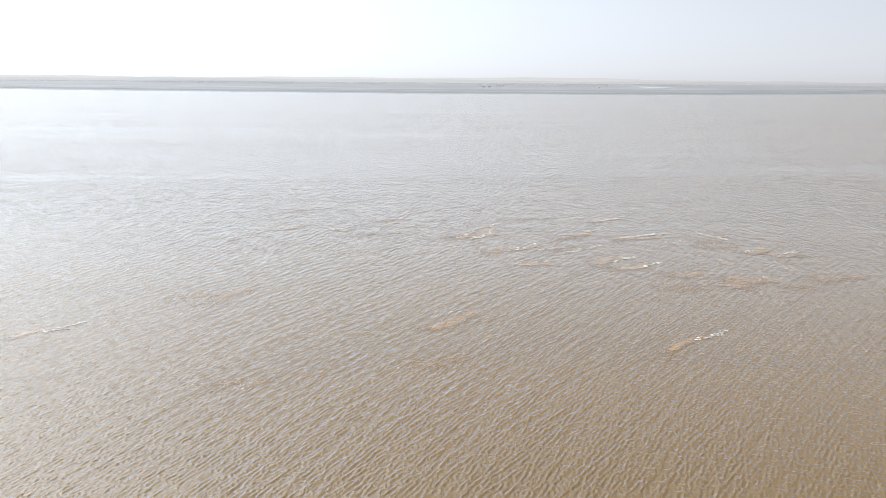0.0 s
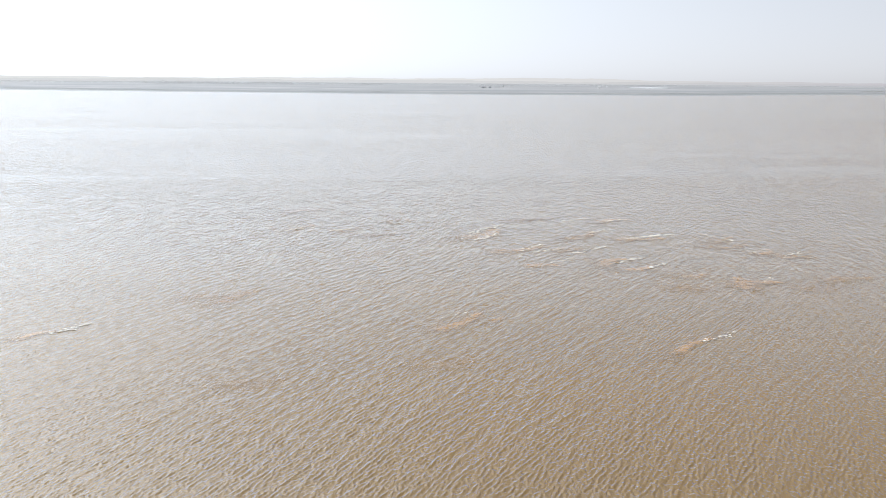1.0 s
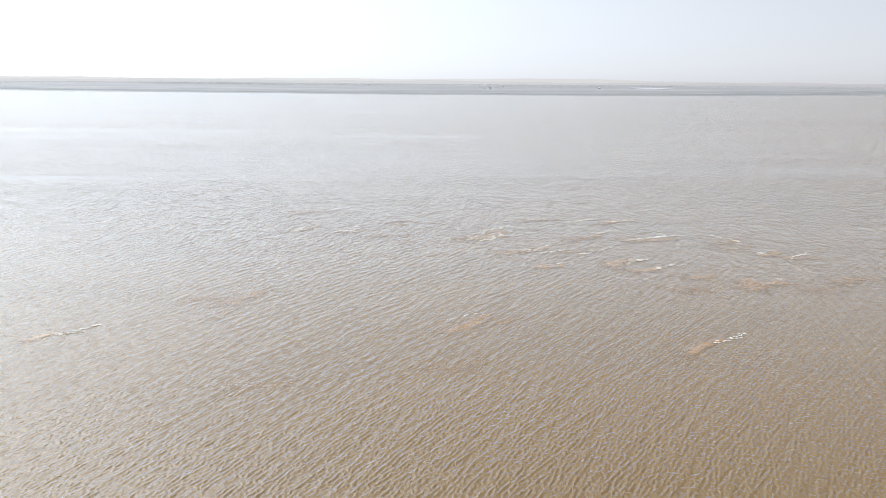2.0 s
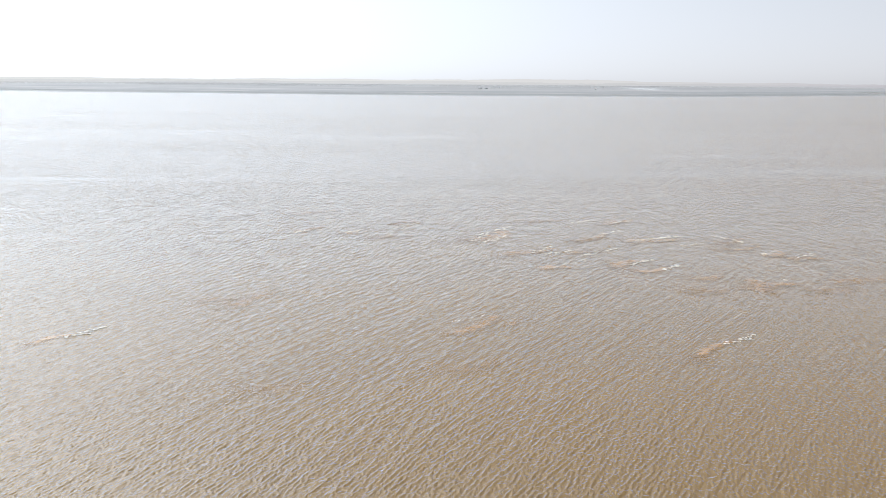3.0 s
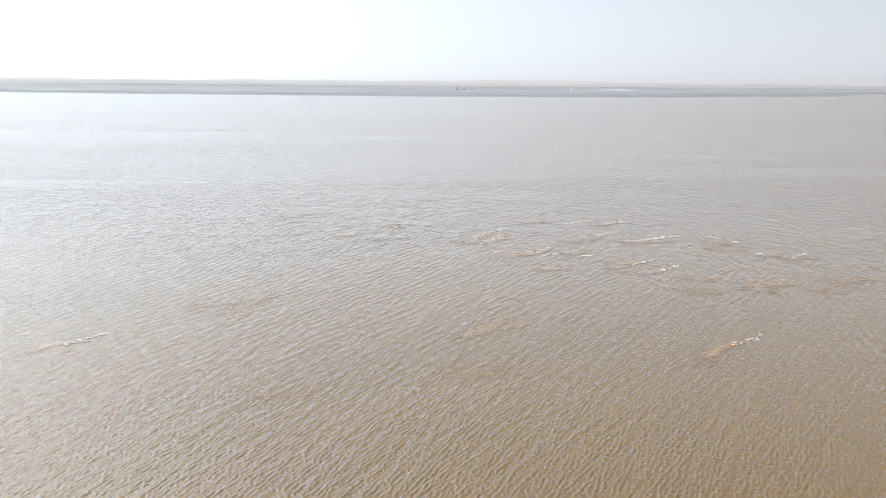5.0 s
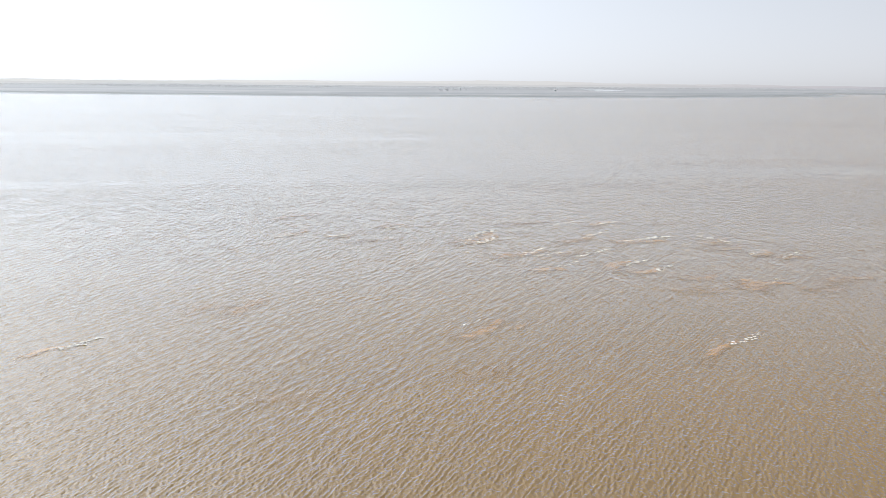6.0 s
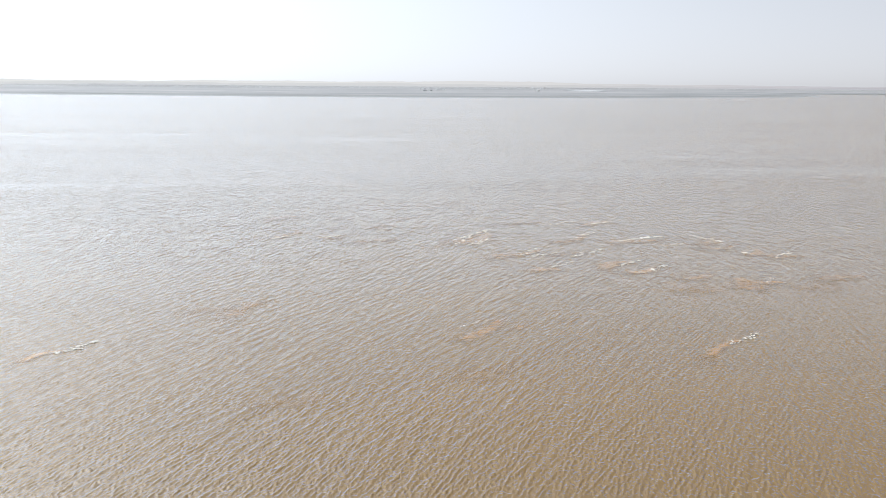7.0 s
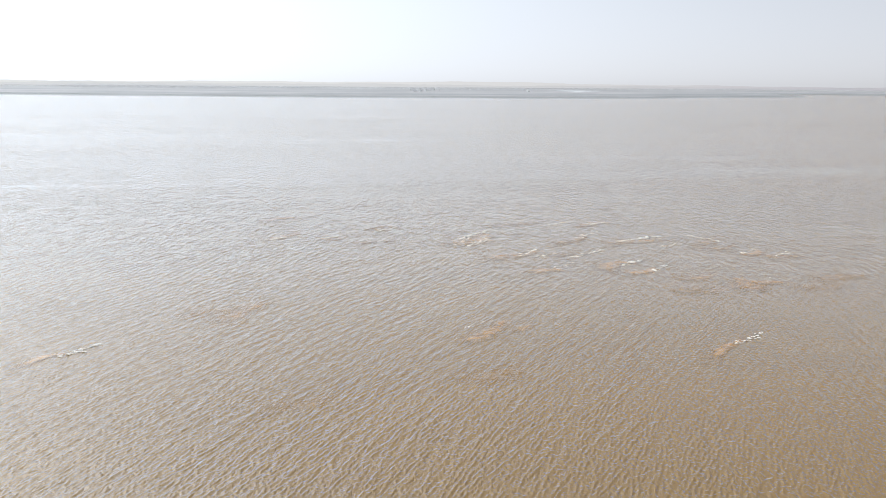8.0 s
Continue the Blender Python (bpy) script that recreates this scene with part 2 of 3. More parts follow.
def grid_mesh(name, px, py, pz, mat, smooth=True):
    """A sheet from arrays of rows and columns."""
    rows, cols = px.shape
    me = bpy.data.meshes.new(name)
    me.vertices.add(rows * cols)
    me.vertices.foreach_set("co", np.stack([px, py, pz], -1).astype(np.float32).ravel())
    a = (np.arange(rows - 1)[:, None] * cols + np.arange(cols - 1)[None, :]).ravel()
    loops = np.stack([a, a + 1, a + cols + 1, a + cols], -1).astype(np.int32).ravel()
    n = len(a)
    me.loops.add(n * 4)
    me.polygons.add(n)
    me.loops.foreach_set("vertex_index", loops)
    me.polygons.foreach_set("loop_start", np.arange(n, dtype=np.int32) * 4)
    me.polygons.foreach_set("use_smooth", np.full(n, smooth))
    me.materials.append(mat)
    me.update(calc_edges=True)
    return me


def smoothstep(a, b, v):
    k = np.clip((v - a) / (b - a), 0, 1)
    return k * k * (3 - 2 * k)


# ---- the river ----
rng = np.random.default_rng(7)
WAVES = []
CHOP = 1.0
for i in range(84):
    length = 0.25 * (1.9 / 0.25) ** ((i % 14 + rng.random()) / 14)
    # the wind's own waves, and an older train that crosses them
    main = i % 3 < 2 or length > 0.9
    turn = radians(-27 if main else 12) + rng.normal(0, 0.22 if main else 0.34)
    k = 2 * math.pi / length
    steep = 0.052 * math.exp(-((math.log(length / 0.43)) / 0.36) ** 2) + 0.008 * math.exp(-((math.log(length / 1.2)) / 0.45) ** 2) + 0.004
    WAVES.append((k * math.cos(turn), k * math.sin(turn), steep / k * (1.0 if main else 0.8), rng.random() * 6.283, length))


LEVEL = math.sqrt(sum(w[2] ** 2 for w in WAVES))


def choppy(x, y, step):
    """Wind waves of even height, their crests drawn together: moved x, moved y and height.

    Waves too short for the mesh's step die away."""
    z, side, dx, dy = (np.zeros_like(x) for _ in range(4))
    for kx, ky, amp, phase, length in WAVES:
        k = math.hypot(kx, ky)
        a = amp * smoothstep(1.3, 2.6, length / step)
        p = kx * x + ky * y + phase
        c = a * np.cos(p)
        z += a * np.sin(p)
        side += c
        c = c * smoothstep(2.0, 4.0, length / step)
        dx += c * kx / k
        dy += c * ky / k
    even = 1.6 / np.sqrt(0.72 + 0.28 * (z * z + side * side) / LEVEL ** 2)
    return x + dx * even * CHOP, y + dy * even * CHOP, z * even


COLUMNS = 1000


def row_ratio(y):
    """Spacing of the mesh's rows as a share of their distance."""
    return np.interp(y, [140, 340, 700], [0.0019, 0.0048, 0.009])


def mesh_step(y):
    """How far the river's mesh points lie apart at a distance."""
    return np.maximum((1.32 * np.maximum(y, 44) + 16) / COLUMNS, row_ratio(y) * y)


near_rows = [44.0]
while near_rows[-1] < 700:
    near_rows.append(near_rows[-1] * (1 + float(row_ratio(near_rows[-1]))))
row_y = np.concatenate([[-6000, -2500, -900, -300, -80, -20, 0, 12, 24], near_rows, np.geomspace(730, 6000, 60)])
half = np.linspace(0, 1, COLUMNS)
outer = np.geomspace(0.02, 1.0, 9)
width = np.maximum(row_y, 44) * 0.66 + 8
inner_x = (half[None, :] * 2 - 1) * width[:, None] + np.maximum(row_y, 44)[:, None] * 0.055 - 8
reach = np.maximum(6500 - width, 10)
right_x = inner_x[:, -1:] + outer[None, :] * reach[:, None]
left_x = inner_x[:, :1] - outer[None, ::-1] * reach[:, None]
gx = np.concatenate([left_x, inner_x, right_x], 1)
gy = np.repeat(row_y[:, None], gx.shape[1], 1)
spacing = np.maximum(np.abs(np.gradient(gx, axis=1)), mesh_step(gy))
gx, gy, gz = choppy(gx, gy, spacing)
water = tagged(new("water", grid_mesh("water", gx, gy, gz, water_mat)), "wide brown silty river with small wind waves", "water", kind="structure")


# ---- the far bank ----
BANK = [(-7000, 3000), (-3000, 2388), (-977, 1746), (-727, 1693), (-459, 1640), (-202, 1612), (17, 1587), (242, 1599), (557, 1671), (776, 1776), (1086, 1968), (1145, 2010), (1203, 2248), (1532, 2271), (3000, 3240), (7000, 4320)]


def bank_y(x):
    xs, ys = zip(*BANK)
    return np.interp(x, xs, ys) + 9 * np.sin(x * 0.011) + 5 * np.sin(x * 0.037 + 1)


def land_z(x, y):
    d = y - bank_y(x)
    dip = 1.6 * smoothstep(1.25, 0.85, np.hypot((x - 752) / 84, (y - 2890) / 300))
    return -dip + np.interp(d, [-6, 0, 8, 60, 400, 4000], [-0.6, 0.05, 0.9, 1.6, 2.0, 3.0]) + 0.35 * np.sin(x * 0.013 + y * 0.021) * np.clip(d / 60, 0, 1)


lx = np.concatenate([np.linspace(-6500, -1800, 60), np.linspace(-1790, 2400, 420), np.linspace(2410, 6500, 60)])
ld = np.concatenate([[-6, -2, 0, 3, 8, 16, 30, 60, 100], np.linspace(150, 4000, 70)])
LX = np.repeat(lx[None, :], len(ld), 0)
LY = bank_y(LX) + ld[:, None]
LZ = land_z(LX, LY)
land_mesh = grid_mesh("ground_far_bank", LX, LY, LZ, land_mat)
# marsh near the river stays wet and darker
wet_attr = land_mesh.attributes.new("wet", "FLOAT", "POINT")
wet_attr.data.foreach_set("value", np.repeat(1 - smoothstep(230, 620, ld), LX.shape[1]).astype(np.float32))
tagged(new("ground_far_bank", land_mesh), "low silt flats of the far river bank, haze in their colour", "river bank", kind="structure")


# hazy country behind the plain, out to the horizon, glowing in painted haze tones
hx = np.linspace(-5600, 5600, 1800)
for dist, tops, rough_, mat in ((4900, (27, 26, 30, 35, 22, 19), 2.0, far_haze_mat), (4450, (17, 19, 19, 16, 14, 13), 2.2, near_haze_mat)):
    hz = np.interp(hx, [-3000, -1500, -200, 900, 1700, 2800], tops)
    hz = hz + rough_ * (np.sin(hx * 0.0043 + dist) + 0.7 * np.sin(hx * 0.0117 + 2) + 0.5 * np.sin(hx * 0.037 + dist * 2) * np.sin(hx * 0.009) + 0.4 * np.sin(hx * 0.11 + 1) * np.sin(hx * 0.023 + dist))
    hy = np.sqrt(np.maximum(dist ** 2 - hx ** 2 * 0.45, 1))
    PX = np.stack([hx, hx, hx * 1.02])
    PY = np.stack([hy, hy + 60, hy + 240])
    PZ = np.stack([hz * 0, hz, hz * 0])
    tagged(new("backdrop_hills", grid_mesh("backdrop_hills", PX, PY, PZ, mat)), "faint hills glowing in painted haze grey", "hills", kind="structure")


# ---- churned silt and splashes on the river ----
def silt_plume(x0, y0, x1, y1, wide, thick):
    """A cloud of stirred-up silt at the surface, from its old end to its fresh one, thinning out at the rim."""
    length = math.hypot(x1 - x0, y1 - y0)
    n, m = max(24, int(length / 0.3)), max(10, int(wide / 0.25))
    u = np.linspace(-0.12, 1.12, n)[:, None]
    v = np.linspace(-1, 1, m)[None, :]
    ax, ay = (x1 - x0) / length, (y1 - y0) / length
    bend = wide * 0.25 * np.sin(u * 4.2 + x0)
    girth = wide * 0.62 * (1.2 - 0.7 * u)
    px = x0 + ax * length * u - ay * (bend + girth * v)
    py = y0 + ay * length * u + ax * (bend + girth * v)
    step = mesh_step(py)
    rag = 0.5 * np.sin(px * 1.7 + 2 * np.sin(py * 1.1)) + 0.5 * np.sin(py * 2.3 + x0 + 1.5 * np.sin(px * 0.8))
    rim = (1 - smoothstep(0.1, 1.0, np.abs(v) + 0.2 * rag)) * smoothstep(-0.12, 0.4, u + 0.08 * rag) * (1 - smoothstep(0.9, 1.12, u + 0.06 * rag))
    px, py, pz = choppy(px, py, step)
    me = grid_mesh("silt_plume", px, py, pz + 0.025, silt_mat)
    attr = me.attributes.new("fade", "FLOAT", "POINT")
    attr.data.foreach_set("value", (rim * thick * 1.95).astype(np.float32).ravel())
    ob = new("silt_plume", me)
    return tagged(ob, "ochre cloud of churned silt in the brown river", "silt plume", "silt plumes on the river")


def foam_trail(x0, y0, x1, y1, count, size, label="row of small white splashes along a silt plume"):
    """A line of low, ragged splashes and foam flecks lying on the waves."""
    r = random.Random(round(x0 * 7 + y0 * 13))
    spots, lifts, faces = [], [], []
    length = math.hypot(x1 - x0, y1 - y0)
    ax, ay = (x1 - x0) / length, (y1 - y0) / length
    count, ring = int(count * 2.6), 8
    for i in range(count):
        u = (i + r.uniform(0.1, 0.9)) / count
        off = r.gauss(0, 0.6) * size * 1.5
        cx, cy = x0 + ax * length * u - ay * off, y0 + ay * length * u + ax * off
        s = size * r.choice((0.22, 0.3, 0.42, 0.6, 1.0)) * r.uniform(0.85, 1.3)
        tall = s * r.uniform(0.05, 0.12)
        turn, k = r.uniform(0, 6.28), len(spots)
        for reach_, up in ((1.0, 0.0), (0.72, 0.6), (0.3, 0.95)):
            for j in range(ring):
                a = turn + 6.283 * j / ring
                d = s * reach_ * 0.5 * r.uniform(0.55, 1.3)
                spots.append((cx + math.cos(a) * d * 1.6, cy + math.sin(a) * d))
                lifts.append(0.03 + tall * up * r.uniform(0.7, 1.2))
        for level in range(2):
            for j in range(ring):
                b0, b1 = k + level * ring + j, k + level * ring + (j + 1) % ring
                faces.append((b0, b1, b1 + ring, b0 + ring))
        spots.append((cx, cy))
        lifts.append(0.03 + tall)
        for j in range(ring):
            faces.append((k + 2 * ring + j, k + 2 * ring + (j + 1) % ring, len(spots) - 1))
    px, py = np.array(spots).T
    px, py, pz = choppy(px, py, mesh_step(py))
    verts = np.stack([px, py, pz + np.array(lifts)], -1)
    ob = new("foam_trail", mesh_of("foam_trail", verts, faces, foam_mat))
    return tagged(ob, label, "foam", "foam on the river", kind="stuff")


# silt clouds, from the nearest to the farthest
silt_plume(-23.7, 70.3, -17.3, 74.5, 4.2, 0.22)
silt_plume(-4.4, 76.0, 2.4, 80.6, 4.6, 0.22)
silt_plume(23.9, 80.6, 31.6, 87.2, 2.2, 0.68)
silt_plume(-51.3, 84.5, -46.9, 88.1, 2.2, 0.70)
silt_plume(-3.2, 89.0, 4.8, 96.3, 3.4, 0.60)
silt_plume(4.4, 92.8, 7.5, 94.5, 1.9, 0.50)
silt_plume(-33.5, 99.8, -26.5, 106.1, 4.6, 0.40)
silt_plume(-37.6, 100.7, -31.9, 105.0, 3.8, 0.30)
silt_plume(32.4, 107.5, 37.3, 111.6, 7.0, 0.34)
silt_plume(51.4, 107.8, 56.5, 111.9, 6.2, 0.34)
silt_plume(43.9, 110.1, 50.0, 114.8, 5.6, 0.67)
silt_plume(41.1, 110.7, 46.3, 115.0, 6.5, 0.67)
silt_plume(57.2, 112.6, 65.1, 118.5, 6.0, 0.45)
silt_plume(33.9, 116.5, 42.1, 119.5, 5.0, 0.45)
silt_plume(27.5, 120.3, 34.1, 123.5, 3.2, 0.95)
silt_plume(12.5, 121.8, 17.8, 124.2, 3.6, 1.06)
silt_plume(24.4, 122.5, 31.0, 128.7, 4.8, 0.78)
silt_plume(57.0, 129.2, 63.5, 132.4, 4.4, 0.56)
silt_plume(7.3, 130.6, 16.2, 138.5, 4.6, 0.67)
silt_plume(52.8, 132.2, 58.7, 136.4, 3.8, 0.67)
silt_plume(18.5, 133.0, 24.3, 135.8, 3.9, 0.45)
silt_plume(45.9, 137.1, 55.9, 141.1, 4.5, 0.45)
silt_plume(31.7, 142.4, 41.8, 147.3, 5.2, 0.67)
silt_plume(47.5, 143.1, 56.4, 147.4, 4.9, 0.45)
silt_plume(2.3, 143.3, 9.5, 154.5, 7.4, 0.84)
silt_plume(21.2, 143.6, 30.0, 152.0, 4.5, 0.56)
silt_plume(-18.3, 144.9, -8.2, 150.6, 3.9, 0.39)
silt_plume(-23.4, 149.7, -18.5, 153.9, 4.1, 0.39)
silt_plume(-35.0, 151.6, -27.3, 157.9, 4.4, 0.56)
silt_plume(-13.7, 160.2, -8.1, 164.2, 3.9, 0.45)
silt_plume(30.7, 161.8, 39.5, 166.7, 4.1, 0.78)
silt_plume(11.9, 162.4, 23.6, 166.6, 4.0, 0.34)
silt_plume(-38.6, 170.3, -27.8, 176.8, 4.6, 0.50)

TAKEOFF = "string of white splashes trailing over ochre silt"
foam_trail(30.1, 86.0, 35.4, 89.9, 13, 0.30, TAKEOFF)
foam_trail(-47.5, 87.1, -44.3, 91.2, 24, 0.36, TAKEOFF)
foam_trail(-1.9, 94.2, 2.9, 97.1, 8, 0.22)
foam_trail(48.1, 113.7, 50.6, 116.1, 5, 0.24)
foam_trail(33.0, 122.3, 36.6, 125.5, 12, 0.34, TAKEOFF)
foam_trail(17.1, 124.6, 21.5, 128.7, 14, 0.36)
foam_trail(28.8, 125.3, 33.0, 129.5, 16, 0.38, TAKEOFF)
foam_trail(57.8, 130.1, 63.1, 134.6, 10, 0.38)
foam_trail(22.5, 132.6, 29.7, 138.7, 18, 0.40)
foam_trail(14.7, 132.9, 20.3, 136.2, 16, 0.36)
foam_trail(53.7, 133.5, 58.6, 137.3, 10, 0.40)
foam_trail(13.2, 134.2, 17.4, 139.5, 14, 0.40)
foam_trail(41.6, 140.9, 46.7, 143.1, 10, 0.34)
foam_trail(5.1, 143.3, 10.2, 149.3, 20, 0.42)
foam_trail(2.8, 144.3, 6.8, 152.1, 14, 0.40)
foam_trail(34.4, 145.6, 44.8, 150.1, 32, 0.46)
foam_trail(27.6, 149.1, 33.5, 156.2, 14, 0.42)
foam_trail(4.2, 149.7, 11.8, 159.5, 26, 0.46)
foam_trail(50.9, 150.7, 54.7, 144.2, 18, 0.40)
foam_trail(-33.4, 151.0, -27.2, 154.8, 16, 0.42)
foam_trail(-23.6, 151.4, -19.5, 153.3, 10, 0.40)
foam_trail(-12.2, 157.7, -8.1, 162.9, 14, 0.44)
foam_trail(25.0, 163.7, 30.8, 167.9, 8, 0.38)
foam_trail(33.9, 163.9, 39.3, 166.7, 12, 0.42)


# ---- the far bank: reeds, woods, houses ----
def reed_bed(x0, x1, d0, d1, count, tall, seed):
    """Tufts of dry reed along the bank."""
    r = np.random.default_rng(seed)
    x = r.uniform(x0, x1, count)
    y = bank_y(x) + r.uniform(d0, d1, count)
    z = land_z(x, y) - 0.1
    h = tall * r.uniform(0.6, 1.2, count)
    w = h * r.uniform(0.8, 2.2, count)
    verts = np.zeros((count, 6, 3))
    for j, (du, dz) in enumerate(((-0.5, 0), (-0.62, 0.7), (-0.2, 1.0), (0.25, 0.86), (0.6, 0.62), (0.5, 0))):
        verts[:, j, 0] = x + du * w
        verts[:, j, 1] = y + (j % 3 - 1) * 0.5
        verts[:, j, 2] = z + dz * h
    faces = [tuple(range(i * 6 + 5, i * 6 - 1, -1)) for i in range(count)]
    ob = new("reed_bed", mesh_of("reed_bed", verts.reshape(-1, 3), faces, reed_mat))
    return tagged(ob, "belt of dry grey-green reeds along the far bank", "reeds", kind="stuff")


reed_bed(-2100, 1130, 4, 60, 9000, 0.55, 1)
reed_bed(1215, 3000, 5, 60, 1800, 1.3, 4)


def tree_parts(r, tall, lean=0.0):
    """Trunk with limbs, and a ragged crown of small leaf sprays, as two lists of verts and faces."""
    wood_v, wood_f, leaf_v, leaf_f = [], [], [], []

    def limb(a, b, ra, rb):
        k = len(wood_v)
        for c, rad in ((a, ra), (b, rb)):
            for j in range(5):
                wood_v.append((c[0] + rad * math.cos(j * 1.2566), c[1] + rad * math.sin(j * 1.2566), c[2]))
        for j in range(5):
            wood_f.append((k + j, k + (j + 1) % 5, k + 5 + (j + 1) % 5, k + 5 + j))

    top = (lean, 0, tall * 0.72)
    limb((0, 0, -0.4), (lean * 0.4, 0, tall * 0.4), tall * 0.024, tall * 0.017)
    limb((lean * 0.4, 0, tall * 0.4), top, tall * 0.017, tall * 0.006)
    tips = [top]
    for i in range(7):
        a, z0 = i * 2.4 + r.uniform(-0.4, 0.4), tall * r.uniform(0.28, 0.6)
        reach_ = tall * r.uniform(0.16, 0.3)
        tip = (lean * 0.5 + reach_ * math.cos(a), reach_ * math.sin(a), z0 + tall * r.uniform(0.1, 0.26))
        limb((lean * 0.4, 0, z0), tip, tall * 0.008, tall * 0.003)
        tips.append(tip)
    for tip in tips:
        for _ in range(26):
            c = [tip[j] + r.gauss(0, tall * 0.075) for j in range(3)]
            s = tall * r.uniform(0.025, 0.055)
            k = len(leaf_v)
            for _ in range(4):
                leaf_v.append(tuple(c[j] + r.uniform(-s, s) for j in range(3)))
            leaf_f += [(k, k + 1, k + 2), (k + 1, k + 3, k + 2)]
    return wood_v, wood_f, leaf_v, leaf_f


def tree(name, seed, tall, label):
    r = random.Random(seed)
    wv, wf, lv, lf = tree_parts(r, tall, r.uniform(-0.6, 0.6))
    base = tagged(new(name), label, "tree", "trees on the far bank")
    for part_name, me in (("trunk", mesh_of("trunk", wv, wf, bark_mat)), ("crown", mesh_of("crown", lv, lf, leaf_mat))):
        new(part_name, me).parent = base
    return base


kinds = [tree("tree", 11, 8.5, "bare grey-brown tree on the hazy far bank"), tree("tree", 12, 10.0, "tall thin-leaved tree on the hazy far bank"), tree("tree", 13, 6.5, "low spreading tree on the hazy far bank")]
spots = random.Random(5)
first = {}
for cx, cy, n, spread in ((172, 2420, 11, 13), (128, 2440, 4, 9), (590, 2980, 8, 22), (-345, 3060, 12, 42), (-890, 3130, 11, 34), (-1010, 3150, 8, 60), (-640, 2990, 9, 38), (505, 2560, 3, 9), (330, 2700, 6, 40), (930, 3300, 6, 60)):
    for i in range(n):
        kind = spots.choice(kinds)
        x, y = cx + spots.gauss(0, spread), cy + spots.gauss(0, 16)
        at = pose(x, y, float(land_z(x, y)), 0, 0, spots.uniform(0, 360))
        if kind.name not in first:
            first[kind.name] = True
            kind.matrix_basis = at
        else:
            copy_thing(kind, at)


def woodland(x0, x1, y0, y1, count, tall, seed):
    """A far belt of trees too distant to count."""
    r = random.Random(seed)
    verts, faces = [], []
    for _ in range(count):
        x, y = r.uniform(x0, x1), r.uniform(y0, y1)
        z, h = float(land_z(x, y)), tall * r.uniform(0.55, 1.15)
        k = len(verts)
        for j in range(4):
            verts.append((x + 0.25 * math.cos(j * 1.57), y + 0.25 * math.sin(j * 1.57), z - 0.5))
        verts.append((x, y, z + h * 0.7))
        faces += [(k + j, k + (j + 1) % 4, k + 4) for j in range(4)]
        for _ in range(20):
            c = (x + r.gauss(0, h * 0.2), y + r.gauss(0, h * 0.2), z + h * min(1.0, max(0.12, r.gauss(0.55, 0.22))))
            s, k = h * r.uniform(0.05, 0.12), len(verts)
            for _ in range(3):
                verts.append(tuple(c[j] + r.uniform(-s, s) for j in range(3)))
            faces.append((k, k + 1, k + 2))
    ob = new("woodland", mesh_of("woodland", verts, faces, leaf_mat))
    return tagged(ob, "thin grey belt of distant trees, paled for haze", "woodland", kind="stuff")


woodland(-2300, -1150, 3100, 3500, 620, 11, 21)
woodland(-1200, -600, 2980, 3240, 620, 14, 22)
woodland(-620, -250, 2960, 3200, 300, 8, 23)
woodland(-280, 620, 3150, 3500, 520, 7, 26)
woodland(640, 2300, 3500, 3900, 520, 9, 24)


def box_mesh(name, w, d, h, mat, at=(0, 0, 0)):
    bm = bmesh.new()
    bmesh.ops.create_cube(bm, size=1.0)
    bmesh.ops.scale(bm, vec=(w, d, h), verts=bm.verts)
    bmesh.ops.translate(bm, vec=(at[0], at[1], at[2] + h / 2), verts=bm.verts)
    me = bpy.data.meshes.new(name)
    bm.to_mesh(me)
    bm.free()
    me.materials.append(mat)
    return me


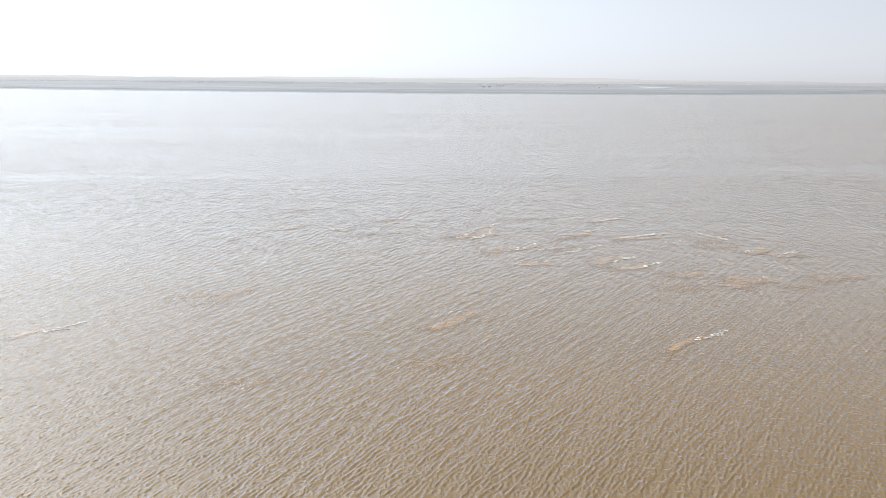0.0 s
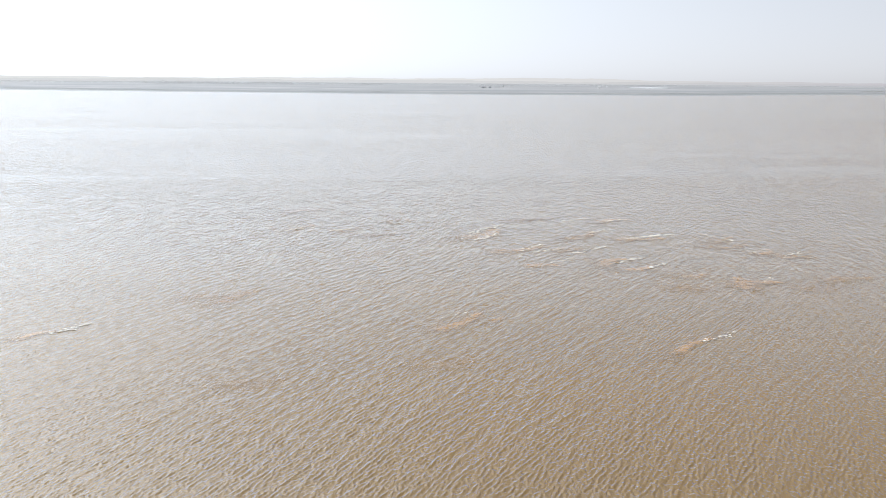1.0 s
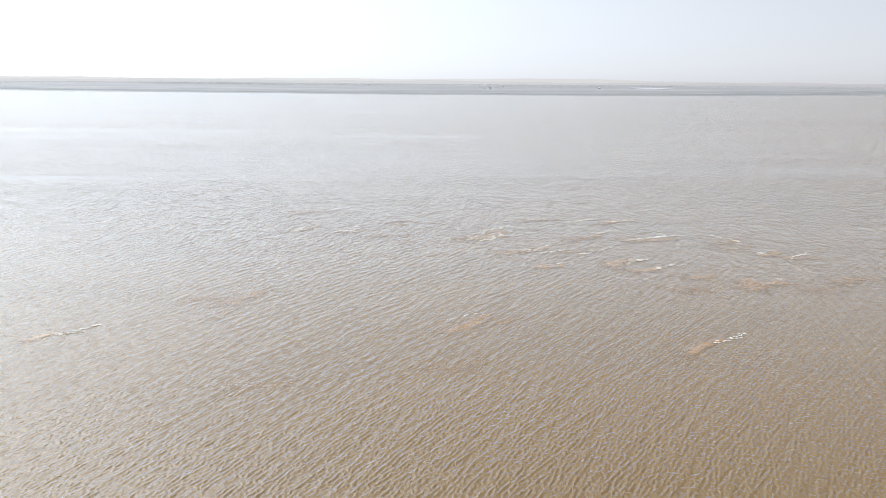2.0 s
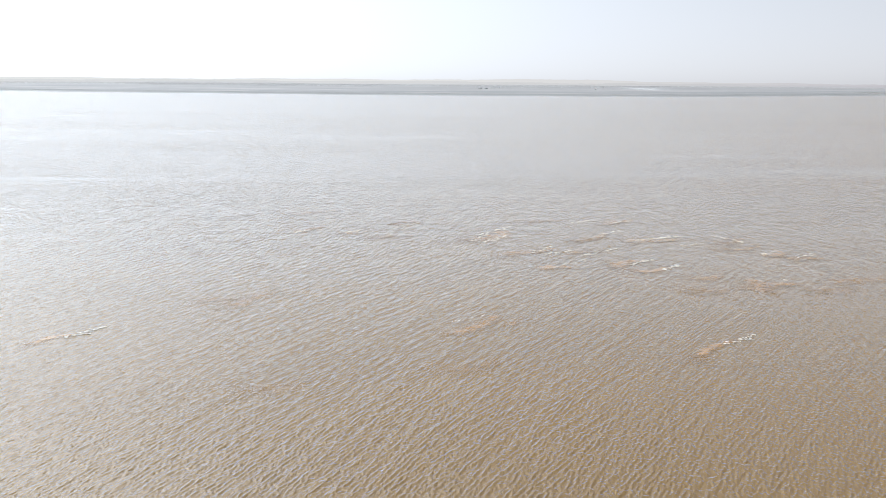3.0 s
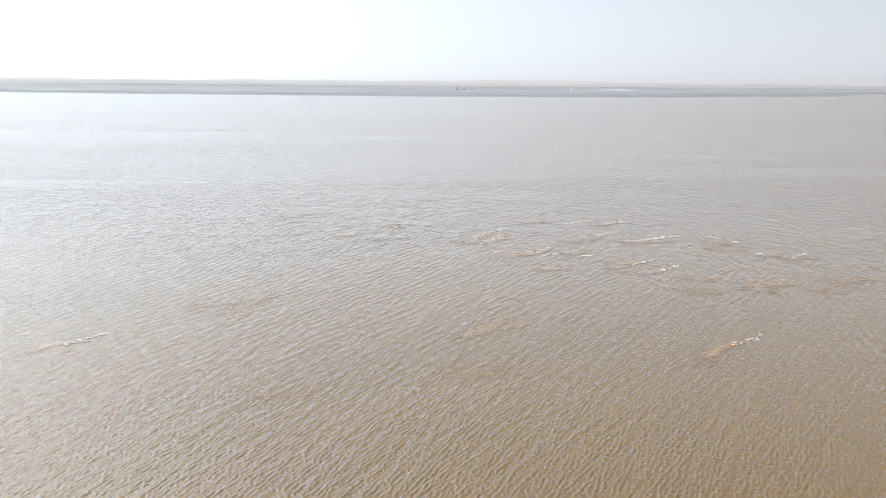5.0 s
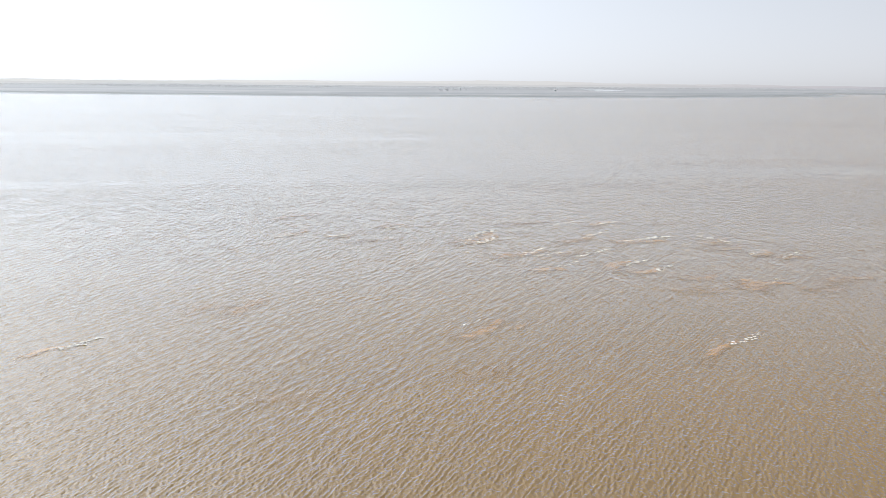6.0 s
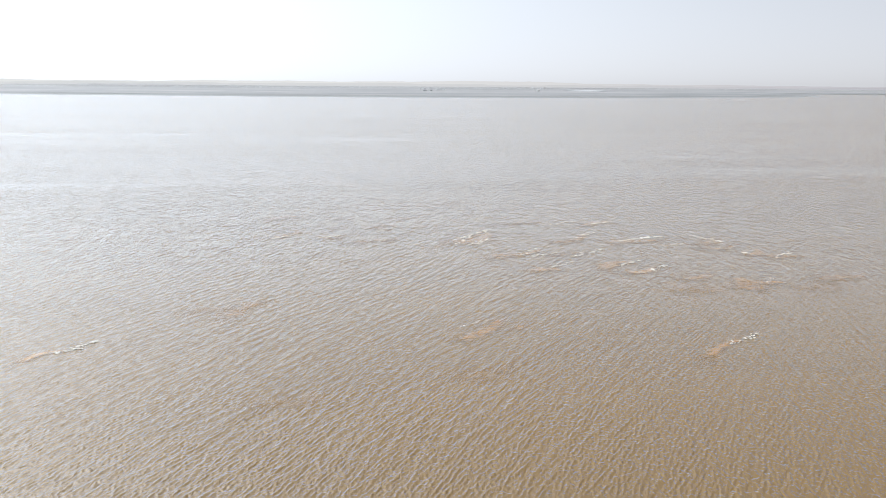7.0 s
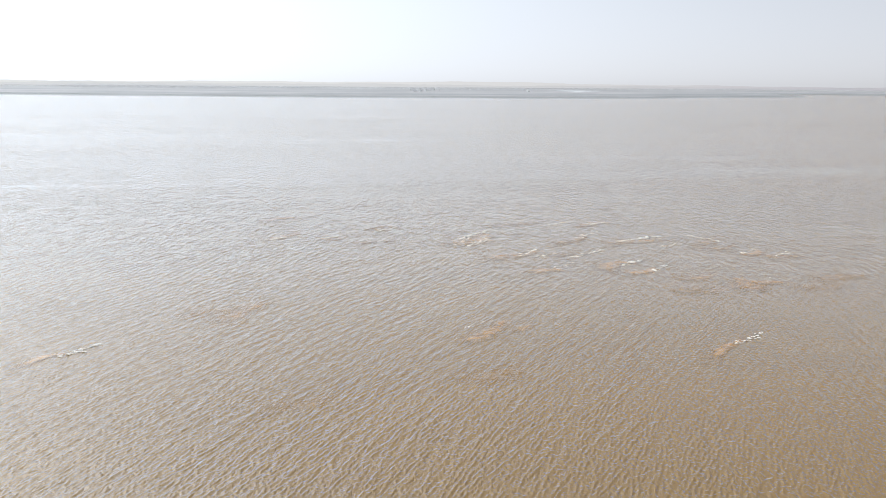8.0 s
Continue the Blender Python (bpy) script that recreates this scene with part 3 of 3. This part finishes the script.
def house(x, y, turn, w, d, h, label, cover=None):
    """A small farmhouse with a pitched roof, a door and windows on the river side."""
    base = tagged(new("house"), label, "house", "houses on the far bank")
    base.matrix_basis = pose(x, y, float(land_z(x, y)) - 0.2, 0, 0, turn)
    new("wall", box_mesh("wall", w, d, h, plaster_mat)).parent = base
    o, rise = 0.5, d * 0.42
    v = [(-w / 2 - o, -d / 2 - o, h), (w / 2 + o, -d / 2 - o, h), (w / 2 + o, d / 2 + o, h), (-w / 2 - o, d / 2 + o, h), (-w / 2 - o, 0, h + rise), (w / 2 + o, 0, h + rise)]
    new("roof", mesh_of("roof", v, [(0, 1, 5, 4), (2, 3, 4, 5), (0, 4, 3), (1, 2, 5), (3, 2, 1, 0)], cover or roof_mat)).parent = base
    new("door", box_mesh("door", 1.2, 0.1, 2.1, dark_mat, (0, -d / 2, 0.2))).parent = base
    for sx in (-0.3, 0.3):
        new("window", box_mesh("window", 1.4, 0.1, 1.3, dark_mat, (sx * w, -d / 2, 1.2))).parent = base
    return base


house(497, 2520, 8, 7.5, 7.5, 3.0, "small white hut with a pale metal roof on the far bank", sheet_mat)
house(120, 2395, -6, 13, 8, 2.6, "low farmhouse among trees, its roof paled for haze")
house(139, 2404, 9, 9, 7, 3.0, "small farmhouse among trees, its roof paled for haze")

# mast on the far bank
mast = tagged(new("lattice_mast"), "thin steel mast rising over distant trees", "mast")
mast.matrix_basis = pose(-893, 3105, float(land_z(-893, 3105)))
for sx, sy in ((-1, -1), (1, -1), (1, 1), (-1, 1)):
    leg = [(sx * (1.1 + a), sy * (1.1 + b), -0.5) for a, b in ((-.07, -.07), (.07, -.07), (.07, .07), (-.07, .07))]
    leg += [(sx * (0.25 + a), sy * (0.25 + b), 34) for a, b in ((-.04, -.04), (.04, -.04), (.04, .04), (-.04, .04))]
    new("leg", mesh_of("leg", leg, [(0, 1, 5, 4), (1, 2, 6, 5), (2, 3, 7, 6), (3, 0, 4, 7), (4, 5, 6, 7)], steel_mat)).parent = mast
for i in range(8):
    z = 2 + i * 4
    half_w = 1.1 - 0.85 * z / 34
    new("brace", box_mesh("brace", half_w * 2.1, half_w * 2.1, 0.15, steel_mat, (0, 0, z))).parent = mast

# still backwater on the flats
sx_ = np.linspace(-2600, 1120, 200)
edge = bank_y(sx_)
tagged(new("water_shallows", grid_mesh("water_shallows", np.stack([sx_, sx_]), np.stack([edge - 95, edge + 3]), np.full((2, 200), 0.03), shallow_mat)), "strip of still shallow water along the far bank", "water", kind="structure")
# the pool's shine is painted by its near-white material
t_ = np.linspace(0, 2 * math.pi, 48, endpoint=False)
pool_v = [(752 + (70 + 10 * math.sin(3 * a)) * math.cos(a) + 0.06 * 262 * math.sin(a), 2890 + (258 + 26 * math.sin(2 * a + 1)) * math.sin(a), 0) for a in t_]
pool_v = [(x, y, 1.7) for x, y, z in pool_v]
tagged(new("water_backwater", mesh_of("water_backwater", pool_v, [tuple(range(48))], pool_shine_mat)), "still backwater pool among the silt flats, sky shine in its white colour", "pool", kind="structure")
